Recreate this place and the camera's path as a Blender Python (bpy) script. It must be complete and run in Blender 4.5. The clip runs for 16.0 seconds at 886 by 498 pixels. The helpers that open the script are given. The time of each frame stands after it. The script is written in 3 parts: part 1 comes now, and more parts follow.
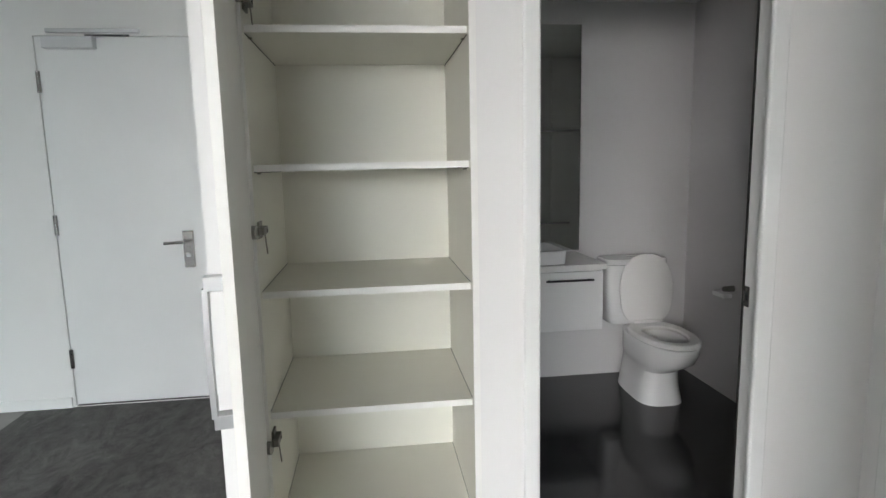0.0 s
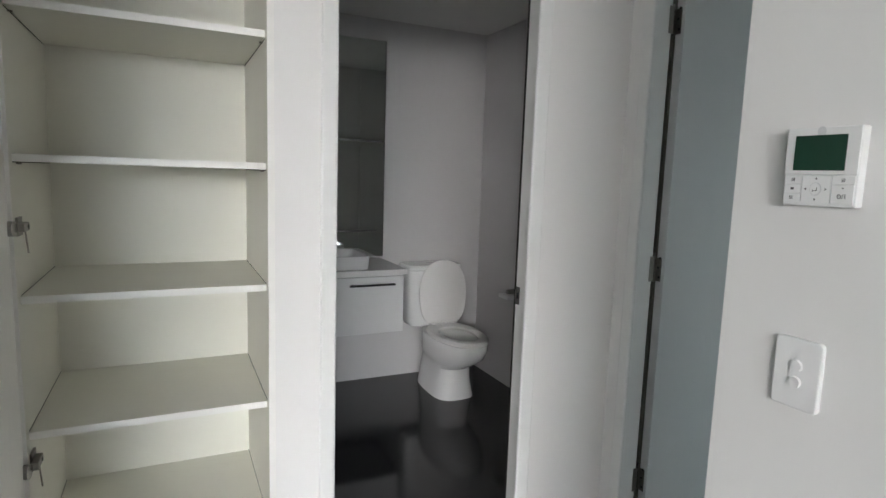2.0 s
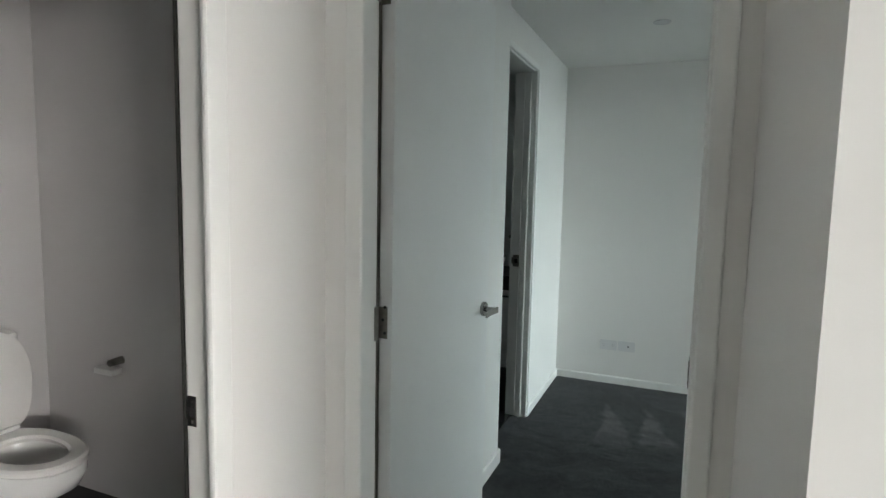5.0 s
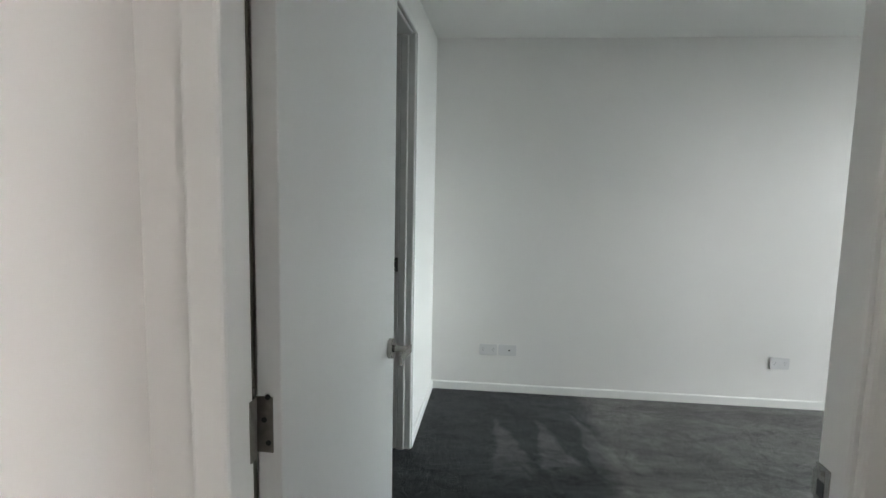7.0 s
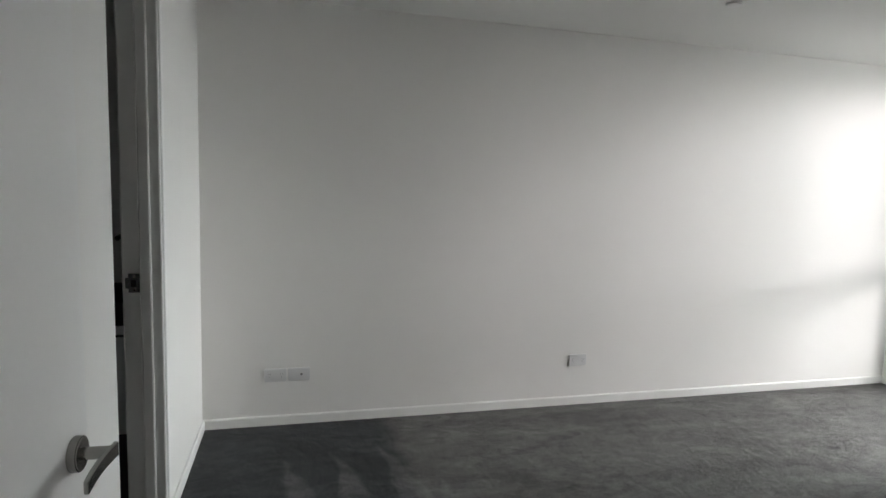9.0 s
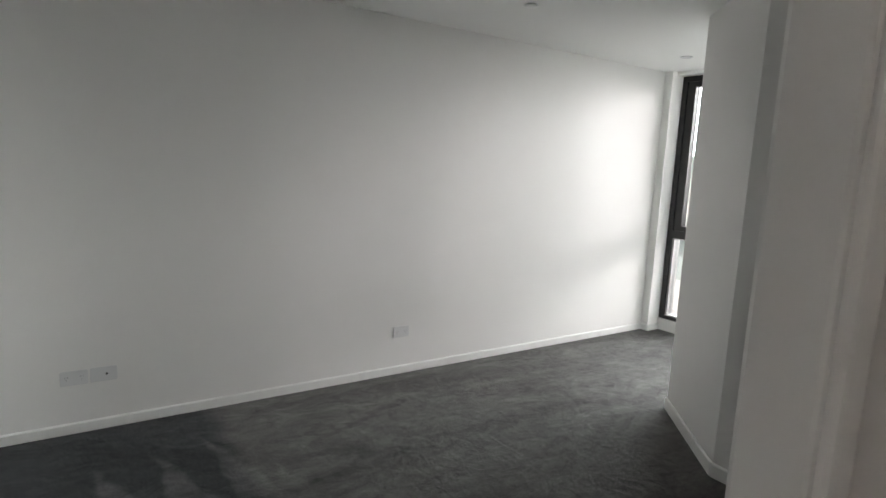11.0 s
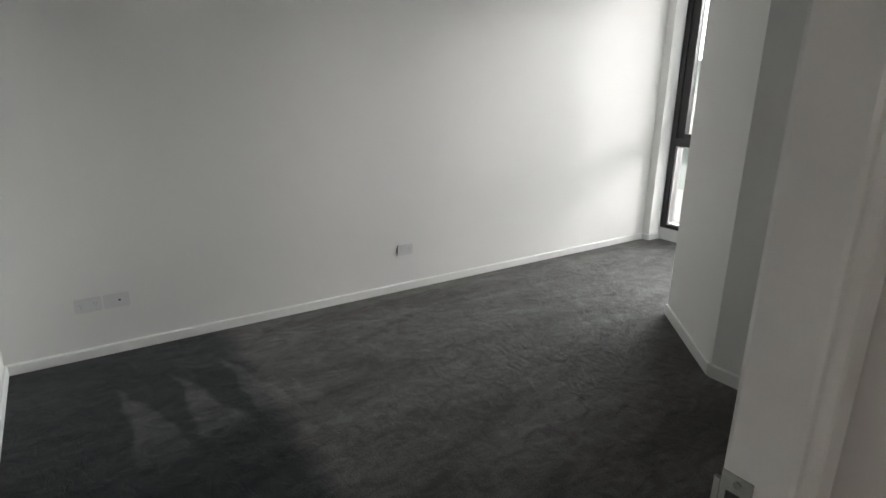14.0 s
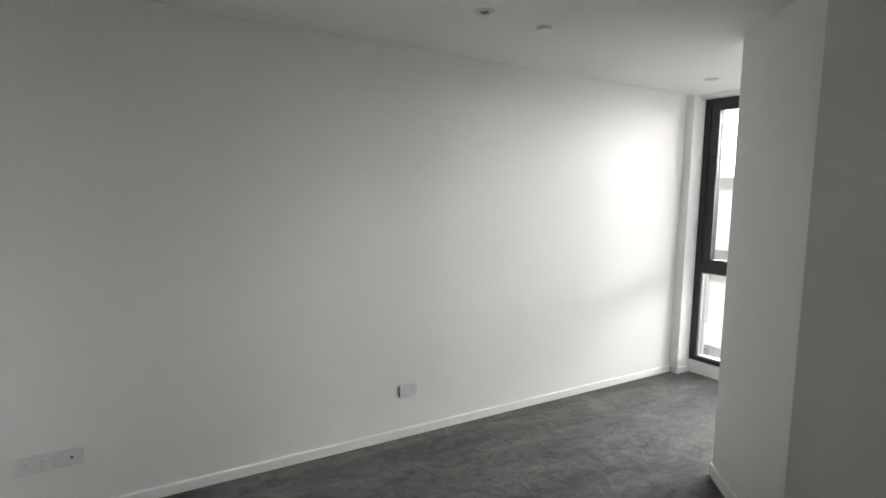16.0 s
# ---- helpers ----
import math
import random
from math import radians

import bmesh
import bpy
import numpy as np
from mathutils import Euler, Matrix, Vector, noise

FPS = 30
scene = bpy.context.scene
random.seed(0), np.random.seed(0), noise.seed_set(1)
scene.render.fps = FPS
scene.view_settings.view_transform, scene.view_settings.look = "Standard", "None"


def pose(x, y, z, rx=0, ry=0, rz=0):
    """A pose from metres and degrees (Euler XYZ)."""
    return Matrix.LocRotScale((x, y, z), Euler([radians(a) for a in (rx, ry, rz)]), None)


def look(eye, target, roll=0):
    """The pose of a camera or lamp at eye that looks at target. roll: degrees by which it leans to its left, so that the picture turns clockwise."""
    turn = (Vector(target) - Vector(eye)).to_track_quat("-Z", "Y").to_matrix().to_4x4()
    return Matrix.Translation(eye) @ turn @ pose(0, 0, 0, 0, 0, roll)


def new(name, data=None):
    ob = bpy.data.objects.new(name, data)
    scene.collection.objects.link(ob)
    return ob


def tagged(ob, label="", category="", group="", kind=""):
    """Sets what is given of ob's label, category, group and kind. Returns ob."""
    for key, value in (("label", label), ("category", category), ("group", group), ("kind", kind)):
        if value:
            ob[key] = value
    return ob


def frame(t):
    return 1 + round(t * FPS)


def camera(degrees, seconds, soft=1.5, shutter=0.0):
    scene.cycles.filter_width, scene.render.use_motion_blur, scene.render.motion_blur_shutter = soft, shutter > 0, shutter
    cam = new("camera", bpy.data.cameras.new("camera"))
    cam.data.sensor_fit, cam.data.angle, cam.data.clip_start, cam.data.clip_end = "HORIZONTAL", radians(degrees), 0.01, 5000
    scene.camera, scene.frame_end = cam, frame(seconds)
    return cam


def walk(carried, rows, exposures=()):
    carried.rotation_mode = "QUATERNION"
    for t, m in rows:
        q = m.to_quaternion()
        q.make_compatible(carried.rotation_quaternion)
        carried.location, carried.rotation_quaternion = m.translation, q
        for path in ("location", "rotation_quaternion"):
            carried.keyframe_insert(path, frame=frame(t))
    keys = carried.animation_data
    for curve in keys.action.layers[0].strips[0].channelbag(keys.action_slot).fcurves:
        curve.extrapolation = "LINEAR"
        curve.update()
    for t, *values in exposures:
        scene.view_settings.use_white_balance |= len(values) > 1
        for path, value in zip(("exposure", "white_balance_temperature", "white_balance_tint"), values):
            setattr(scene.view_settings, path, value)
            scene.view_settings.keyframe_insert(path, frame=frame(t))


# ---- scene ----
cam = camera(75.7, 16.0)
PATH = [
    (0, (0.47, 0.579, 1.319), (0.706, 2.544, 1.032), -1.3),
    (0.5, (0.482, 0.478, 1.285), (0.71, 2.446, 1.014), -0.8),
    (1, (0.491, 0.38, 1.276), (0.767, 2.342, 1.002), -0.1),
    (1.5, (0.509, 0.386, 1.296), (0.986, 2.308, 1.021), 0.8),
    (2, (0.493, 0.493, 1.314), (1.352, 2.281, 1.06), 1.9),
    (2.5, (0.451, 0.595, 1.329), (1.593, 2.22, 1.095), 1.7),
    (3, (0.494, 0.727, 1.325), (1.795, 2.229, 1.099), 1.5),
    (3.5, (0.582, 0.899, 1.332), (2.014, 2.279, 1.117), 1.3),
    (4, (0.641, 1.03, 1.355), (2.215, 2.245, 1.142), 1.3),
    (4.5, (0.695, 1.165, 1.366), (2.408, 2.178, 1.167), 1.2),
    (5, (0.76, 1.267, 1.354), (2.595, 2.036, 1.155), 1.2),
    (7.5, (1.446, 1.674, 1.366), (3.429, 1.791, 1.132), 1.2),
    (8, (1.592, 1.662, 1.356), (3.579, 1.649, 1.129), 1.3),
    (8.5, (1.767, 1.639, 1.34), (3.737, 1.372, 1.119), 1.7),
    (9, (1.819, 1.614, 1.347), (3.741, 1.11, 1.12), 2.0),
    (9.5, (1.831, 1.642, 1.377), (3.629, 0.798, 1.138), 2.4),
    (10, (1.805, 1.685, 1.377), (3.497, 0.647, 1.134), 2.6),
    (12.5, (1.787, 1.726, 1.404), (3.403, 0.614, 1.013), 1.8),
    (13, (1.793, 1.726, 1.38), (3.396, 0.636, 0.889), 1.4),
    (13.5, (1.793, 1.728, 1.367), (3.386, 0.651, 0.816), 1.0),
    (14, (1.803, 1.728, 1.38), (3.389, 0.653, 0.805), 0.8),
    (14.5, (1.813, 1.713, 1.398), (3.42, 0.641, 0.879), 0.5),
    (15, (1.879, 1.66, 1.429), (3.523, 0.602, 1.005), 0.1),
    (15.5, (1.978, 1.57, 1.47), (3.657, 0.518, 1.195), 0.5),
    (16, (2.096, 1.516, 1.476), (3.767, 0.438, 1.264), 1.2),
]
EXPOSURES = [(0.0, -0.42, 6500, 15), (1.5, -0.42, 6500, 15), (2.5, -0.44, 6450, 16), (3.5, -0.32, 6500, 16), (4.2, -0.16, 6600, 15), (5.0, 0.14, 6750, 14), (7.5, 0.34, 7050, 22), (8.0, 0.30, 7200, 24),
             (9.0, -0.06, 7250, 26), (10.0, -0.14, 7250, 26), (12.5, -0.18, 7250, 25), (14.5, -0.20, 7250, 25), (16.0, -0.06, 7250, 26)]

walk(cam, [(t, look(eye, target, roll)) for t, eye, target, roll in PATH], EXPOSURES)

# ---- light ----
world = bpy.data.worlds.new("sky")
scene.world = world
world.use_nodes = True
wn = world.node_tree
sky = wn.nodes.new("ShaderNodeTexSky")
sky.sky_type, sky.sun_disc = "NISHITA", False
sky.sun_elevation, sky.sun_rotation = radians(44), radians(-27)
sky.dust_density, sky.air_density = 4.0, 1.0
wn.links.new(sky.outputs[0], wn.nodes["Background"].inputs[0])
wn.nodes["Background"].inputs[1].default_value = 0.15
sun = new("sun", bpy.data.lights.new("sun", "SUN"))
sun.data.energy, sun.data.angle, sun.data.color = 4.2, radians(3), (1.0, 0.97, 0.93)
sun.matrix_world = look((-6, 12, 13), (0.0, 0.0, 0.0))


def window_lamp(name, centre, target, wide, high, watts, colour, spread):
    lamp = new(name, bpy.data.lights.new(name, "AREA"))
    lamp.data.shape, lamp.data.size, lamp.data.size_y = "RECTANGLE", wide, high
    lamp.data.energy, lamp.data.color, lamp.data.spread = watts, colour, radians(spread)
    lamp.matrix_world = look(centre, target)
    return lamp


# Lamps standing in for skylight falling in at the two windows, from above the houses opposite.
window_lamp("living_window_light", (-1.2, -3.12, 1.75), (1.2, 2.3, 0.75), 2.2, 0.7, 24, (0.985, 0.975, 0.94), 56)
window_lamp("living_sky_light", (-1.6, -4.30, 2.74), (-0.6, 2.0, 1.1), 3.8, 0.75, 270, (0.92, 0.965, 1.0), 95)
window_lamp("bedroom_window_light", (6.25, -12.0, 3.45), (4.60, -1.4, 0.9), 9.5, 3.2, 2700, (0.77, 0.97, 1.0), 170)
# Fill lamp added to brighten the long bedroom wall towards its window.
window_lamp("bedroom_side_fill", (-0.8, -12.0, 3.45), (4.60, -1.4, 0.9), 4.5, 3.2, 780, (0.90, 0.975, 1.0), 170)


# ---- materials ----
def material(name, base, rough=0.5, metal=0.0, vary=0.04, scale=3.0, bump=0.0, fine=200.0, coat=0.0, ior=1.5):
    m = bpy.data.materials.new(name)
    m.use_nodes = True
    n, l = m.node_tree.nodes, m.node_tree.links
    p = n["Principled BSDF"]
    p.inputs["Roughness"].default_value, p.inputs["Metallic"].default_value = rough, metal
    p.inputs["Coat Weight"].default_value, p.inputs["IOR"].default_value = coat, ior
    co = n.new("ShaderNodeTexCoord")
    no = n.new("ShaderNodeTexNoise")
    no.inputs["Scale"].default_value, no.inputs["Detail"].default_value = scale, 5
    l.new(co.outputs["Object"], no.inputs["Vector"])
    ra = n.new("ShaderNodeValToRGB")
    lo, hi = [max(0, c * (1 - vary)) for c in base], [min(1, c * (1 + vary)) for c in base]
    ra.color_ramp.elements[0].color, ra.color_ramp.elements[1].color = (*lo, 1), (*hi, 1)
    ra.color_ramp.elements[0].position, ra.color_ramp.elements[1].position = 0.3, 0.7
    l.new(no.outputs["Fac"], ra.inputs["Fac"])
    l.new(ra.outputs["Color"], p.inputs["Base Color"])
    rr = n.new("ShaderNodeMapRange")
    rr.inputs["To Min"].default_value, rr.inputs["To Max"].default_value = rough * 0.85, min(1, rough * 1.15)
    l.new(no.outputs["Fac"], rr.inputs["Value"])
    l.new(rr.outputs["Result"], p.inputs["Roughness"])
    if bump:
        nf = n.new("ShaderNodeTexNoise")
        nf.inputs["Scale"].default_value, nf.inputs["Detail"].default_value = fine, 3
        l.new(co.outputs["Object"], nf.inputs["Vector"])
        bp = n.new("ShaderNodeBump")
        bp.inputs["Strength"].default_value, bp.inputs["Distance"].default_value = bump, 0.002
        l.new(nf.outputs["Fac"], bp.inputs["Height"])
        l.new(bp.outputs["Normal"], p.inputs["Normal"])
    return m


PAINT = material("wall_paint", (0.80, 0.79, 0.77), 0.55, vary=0.015, scale=1.5, bump=0.07, fine=260)
CEIL = material("ceiling_paint", (0.82, 0.82, 0.80), 0.8, vary=0.012, scale=1.2, bump=0.2, fine=180)
TRIM = material("trim_enamel", (0.80, 0.80, 0.78), 0.32, vary=0.02, scale=5, bump=0.12, fine=90)
DOOR = material("door_enamel", (0.80, 0.80, 0.79), 0.36, vary=0.02, scale=3, bump=0.2, fine=70)
MELAMINE = material("white_melamine", (0.815, 0.803, 0.72), 0.42, vary=0.015, scale=4, bump=0.1, fine=320)
EDGE = material("melamine_edge", (0.85, 0.84, 0.80), 0.35, vary=0.02, scale=20)
GAP = material("dark_joint", (0.032, 0.03, 0.026), 0.8)
# Shade of the bedroom door's hinge gap, put into a colour.
GAP_SHADE = material("olive_grey_gap_shade", (0.16, 0.15, 0.125), 0.7, vary=0.1, scale=30)
TILE = material("gloss_wall_panel", (0.65, 0.64, 0.635), 0.022, vary=0.015, scale=1.5, bump=0.015, fine=4, ior=1.38)
CERAMIC = material("white_ceramic", (0.82, 0.82, 0.81), 0.08, vary=0.01, coat=0.3)
SEAT = material("seat_plastic", (0.80, 0.79, 0.77), 0.2, vary=0.01)
STONE = material("white_benchtop", (0.80, 0.79, 0.77), 0.15, vary=0.03, scale=40)
GLOSS = material("gloss_cabinet", (0.80, 0.80, 0.79), 0.12, vary=0.01)
CHROME = material("chrome", (0.80, 0.80, 0.80), 0.08, 1.0, vary=0.02)
NICKEL = material("satin_nickel", (0.34, 0.33, 0.315), 0.24, 1.0, vary=0.08, scale=60)
STEEL = material("zinc_steel", (0.26, 0.245, 0.22), 0.38, 1.0, vary=0.15, scale=90)
ALU = material("aluminium", (0.55, 0.55, 0.55), 0.4, 1.0, vary=0.04)
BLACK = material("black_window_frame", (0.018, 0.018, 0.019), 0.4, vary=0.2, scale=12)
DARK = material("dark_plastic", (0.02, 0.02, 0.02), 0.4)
PLASTIC = material("white_plastic", (0.80, 0.80, 0.79), 0.28, vary=0.01)
OUTLET = material("greyed_white_plastic", (0.68, 0.68, 0.68), 0.35, vary=0.02)
GREYPLASTIC = material("grey_plastic", (0.62, 0.62, 0.62), 0.35, vary=0.02)
INK = material("grey_print", (0.10, 0.10, 0.10), 0.6)
LCD = material("lcd_green", (0.012, 0.045, 0.028), 0.12, vary=0.1, scale=8)
MIRROR = material("mirror", (0.82, 0.86, 0.83), 0.015, 1.0, vary=0.005)
BATHFLOOR = material("dark_gloss_floor", (0.010, 0.010, 0.011), 0.11, vary=0.3, scale=3, bump=0.04, fine=12)
TIMBER = material("grey_floorboard", (0.20, 0.19, 0.18), 0.4, vary=0.2, scale=6)
CONCRETE = material("pale_render", (0.60, 0.65, 0.65), 0.85, vary=0.08, scale=1.2)
FACADE = material("pale_facade_panel", (0.74, 0.80, 0.80), 0.7, vary=0.05, scale=0.8)
FARGLASS = material("far_window_glass", (0.44, 0.54, 0.54), 0.15, vary=0.15, scale=1)
PAVING = material("pale_paving", (0.35, 0.35, 0.34), 0.9, vary=0.2, scale=0.7)

GLASS = bpy.data.materials.new("clear_glass")
GLASS.use_nodes = True
gp = GLASS.node_tree.nodes["Principled BSDF"]
gp.inputs["Base Color"].default_value = (0.93, 0.98, 0.97, 1)
gp.inputs["Transmission Weight"].default_value, gp.inputs["Roughness"].default_value = 1.0, 0.0


def carpet_material():
    m = bpy.data.materials.new("charcoal_carpet")
    m.use_nodes = True
    n, l = m.node_tree.nodes, m.node_tree.links
    p = n["Principled BSDF"]
    p.inputs["Roughness"].default_value = 0.95
    p.inputs["Specular IOR Level"].default_value = 0.1
    p.inputs["Sheen Weight"].default_value, p.inputs["Sheen Roughness"].default_value = 0.11, 0.35
    co = n.new("ShaderNodeTexCoord")

    def noise_node(scale, detail, stretch=(1, 1, 1), turn=0.0, rough=0.55, distort=0.0):
        mp = n.new("ShaderNodeMapping")
        mp.inputs["Scale"].default_value, mp.inputs["Rotation"].default_value = stretch, (0, 0, turn)
        l.new(co.outputs["Object"], mp.inputs["Vector"])
        x = n.new("ShaderNodeTexNoise")
        x.inputs["Scale"].default_value, x.inputs["Detail"].default_value = scale, detail
        x.inputs["Roughness"].default_value, x.inputs["Distortion"].default_value = rough, distort
        l.new(mp.outputs["Vector"], x.inputs["Vector"])
        return x.outputs["Fac"]

    def ramp(fac, a, b, ca, cb):
        r = n.new("ShaderNodeValToRGB")
        r.color_ramp.elements[0].position, r.color_ramp.elements[1].position = a, b
        r.color_ramp.elements[0].color, r.color_ramp.elements[1].color = (ca, ca, ca, 1), (cb, cb, cb, 1)
        l.new(fac, r.inputs["Fac"])
        return r.outputs["Color"]

    def mix(kind, fac, a, b):
        x = n.new("ShaderNodeMix")
        x.data_type, x.blend_type = "RGBA", kind
        x.inputs[0].default_value = fac
        l.new(a, x.inputs[6])
        l.new(b, x.inputs[7])
        return x.outputs[2]

    def math_node(kind, a, c=None, d=None):
        x = n.new("ShaderNodeMath")
        x.operation = kind
        for k, v in enumerate((a, c, d)):
            if v is None:
                continue
            if isinstance(v, (int, float)):
                x.inputs[k].default_value = v
            else:
                l.new(v, x.inputs[k])
        return x.outputs[0]

    def step(v, lo, hi):
        x = n.new("ShaderNodeMapRange")
        x.interpolation_type = "SMOOTHSTEP"
        x.inputs["From Min"].default_value, x.inputs["From Max"].default_value = lo, hi
        l.new(v, x.inputs["Value"])
        return x.outputs["Result"]

    # Pile laid one way and another by the vacuum cleaner, trodden patches and single tufts.
    strokes = ramp(noise_node(1.5, 6, (2.6, 0.8, 1), 0.12, 0.6, 0.8), 0.36, 0.66, 0.74, 1.28)
    patches = ramp(noise_node(6.5, 8, (1.5, 0.9, 1), 0.25, 0.68, 1.6), 0.36, 0.64, 0.74, 1.26)
    creases = ramp(noise_node(5.5, 7, (2.0, 0.8, 1), 0.2, 0.62, 1.4), 0.30, 0.44, 0.58, 1.0)
    tufts = ramp(noise_node(170, 2), 0.3, 0.7, 0.66, 1.34)
    base = n.new("ShaderNodeRGB")
    base.outputs[0].default_value = (0.108, 0.103, 0.099, 1)
    c = mix("MULTIPLY", 1.0, base.outputs[0], strokes)
    c = mix("MULTIPLY", 1.0, c, patches)
    c = mix("MULTIPLY", 0.8, c, creases)
    c = mix("MULTIPLY", 1.0, c, tufts)
    # One swath of pile lies the other way, its darker, bluer shading painted into the colour, with pointed vacuum marks
    # in it.
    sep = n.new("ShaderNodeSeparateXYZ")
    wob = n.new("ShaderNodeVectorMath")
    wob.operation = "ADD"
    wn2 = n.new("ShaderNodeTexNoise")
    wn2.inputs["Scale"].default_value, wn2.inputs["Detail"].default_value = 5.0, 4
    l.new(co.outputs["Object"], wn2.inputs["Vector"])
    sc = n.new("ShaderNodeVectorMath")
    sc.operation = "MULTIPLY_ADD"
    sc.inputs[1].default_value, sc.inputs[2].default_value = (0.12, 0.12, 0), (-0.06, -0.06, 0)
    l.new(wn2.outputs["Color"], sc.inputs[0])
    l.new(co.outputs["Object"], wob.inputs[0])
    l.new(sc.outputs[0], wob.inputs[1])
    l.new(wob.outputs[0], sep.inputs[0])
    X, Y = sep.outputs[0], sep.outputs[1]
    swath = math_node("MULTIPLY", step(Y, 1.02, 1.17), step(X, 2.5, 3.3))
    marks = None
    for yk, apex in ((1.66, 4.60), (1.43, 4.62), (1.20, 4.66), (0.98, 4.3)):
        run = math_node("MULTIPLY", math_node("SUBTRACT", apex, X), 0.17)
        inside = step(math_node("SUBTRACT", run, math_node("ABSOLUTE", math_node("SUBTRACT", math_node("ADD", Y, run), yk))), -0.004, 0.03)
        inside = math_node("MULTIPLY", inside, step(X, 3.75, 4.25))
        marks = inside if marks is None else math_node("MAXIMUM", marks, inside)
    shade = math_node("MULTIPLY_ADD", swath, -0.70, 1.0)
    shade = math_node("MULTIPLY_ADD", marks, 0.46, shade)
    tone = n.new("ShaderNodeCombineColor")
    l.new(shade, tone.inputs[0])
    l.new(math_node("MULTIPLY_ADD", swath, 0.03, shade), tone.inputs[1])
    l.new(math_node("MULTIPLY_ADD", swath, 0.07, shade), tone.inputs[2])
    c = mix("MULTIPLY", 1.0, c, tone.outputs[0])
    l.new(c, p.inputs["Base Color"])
    bp = n.new("ShaderNodeBump")
    bp.inputs["Strength"].default_value, bp.inputs["Distance"].default_value = 0.7, 0.006
    l.new(noise_node(210, 3), bp.inputs["Height"])
    b2 = n.new("ShaderNodeBump")
    b2.inputs["Strength"].default_value, b2.inputs["Distance"].default_value = 0.5, 0.02
    l.new(noise_node(9, 6, (1, 1.5, 1), -0.4, 0.6, 1.2), b2.inputs["Height"])
    l.new(b2.outputs["Normal"], bp.inputs["Normal"])
    l.new(bp.outputs["Normal"], p.inputs["Normal"])
    return m


CARPET = carpet_material()


# ---- mesh helpers ----
def box(bm, x0, y0, z0, x1, y1, z1, bevel=0.0, segments=2):
    v = [bm.verts.new((x, y, z)) for z in (z0, z1) for y in (y0, y1) for x in (x0, x1)]
    fs = [bm.faces.new([v[i] for i in q]) for q in ((0, 2, 3, 1), (4, 5, 7, 6), (0, 1, 5, 4), (2, 6, 7, 3), (0, 4, 6, 2), (1, 3, 7, 5))]
    if bevel:
        bmesh.ops.bevel(bm, geom=list({e for f in fs for e in f.edges}), offset=bevel, segments=segments, affect="EDGES", profile=0.5)
    return bm


def boxes(*rows, bevel=0.0):
    bm = bmesh.new()
    for r in rows:
        box(bm, *r, bevel=bevel)
    return bm


def prism(points, z0, z1):
    bm = bmesh.new()
    lo, hi = [bm.verts.new((x, y, z0)) for x, y in points], [bm.verts.new((x, y, z1)) for x, y in points]
    bm.faces.new(lo[::-1])
    bm.faces.new(hi)
    for i in range(len(points)):
        j = (i + 1) % len(points)
        bm.faces.new((lo[i], lo[j], hi[j], hi[i]))
    return bm


def cyl(bm, a, b, r0, r1=None, sides=20, bevel=0.0):
    """A rod or cone from a to b."""
    a, b = Vector(a), Vector(b)
    r1 = r0 if r1 is None else r1
    turn = (b - a).to_track_quat("Z", "Y").to_matrix().to_4x4()
    made = bmesh.ops.create_cone(bm, cap_ends=True, segments=sides, radius1=r0, radius2=r1, depth=(b - a).length,
                                 matrix=Matrix.Translation((a + b) / 2) @ turn)
    if bevel:
        rim = {e for v in made["verts"] for e in v.link_edges if any(len(f.verts) > 4 for f in e.link_faces)}
        bmesh.ops.bevel(bm, geom=list(rim), offset=bevel, segments=2, affect="EDGES")
    return bm


def loft(rings, cap0=True, cap1=True):
    bm = bmesh.new()
    vs = [[bm.verts.new(p) for p in r] for r in rings]
    n = len(vs[0])
    for a, b in zip(vs, vs[1:]):
        for i in range(n):
            bm.faces.new((a[i], a[(i + 1) % n], b[(i + 1) % n], b[i]))
    if cap0:
        bm.faces.new(vs[0][::-1])
    if cap1:
        bm.faces.new(vs[-1])
    return bm


def oval(cx, cy, z, rx, front, back, n=40, power=2.4):
    """An egg-shaped ring: half-width rx, reaching front towards -y and back towards +y."""
    out = []
    for i in range(n):
        a = 2 * math.pi * i / n
        c, s = math.cos(a), math.sin(a)
        k = 2 / power
        x = rx * math.copysign(abs(c) ** k, c)
        y = (back if s > 0 else front) * math.copysign(abs(s) ** k, s)
        out.append((cx + x, cy + y, z))
    return out


def mesh(name, bm, mat, smooth=False):
    bmesh.ops.recalc_face_normals(bm, faces=bm.faces)
    me = bpy.data.meshes.new(name)
    bm.to_mesh(me)
    bm.free()
    me.materials.append(mat)
    if smooth:
        for f in me.polygons:
            f.use_smooth = True
        me.set_sharp_from_angle(angle=radians(38))
    return me


def part(name, bm, mat, parent, label="", smooth=False):
    ob = new(name, mesh(name, bm, mat, smooth))
    ob.parent = parent
    if label:
        ob["label"] = label
    return ob


def thing(name, label, category, group="", at=(0, 0, 0), turn=0.0):
    ob = new(name)
    ob.matrix_basis = pose(*at, 0, 0, turn)
    return tagged(ob, label, category, group)


def single(name, bm, mat, label, category, kind="", smooth=False):
    return tagged(new(name, mesh(name, bm, mat, smooth)), label, category, kind=kind)


# ---- plan (metres) ----
H = 2.25            # ceilings of living room and bedroom
HB = 2.235          # bathroom ceiling
FW = 2.10           # face of the cupboard and bathroom wall
XB0, XB1 = 1.975, 2.05   # wall with the bedroom door
FAR = 4.952         # long bedroom wall
BACK = 3.885        # bathroom back wall
BR = 2.393          # bathroom side wall
HALL = 3.926        # hall end wall
SOUTH = -3.2        # living room window wall
DH = 2.04           # door height


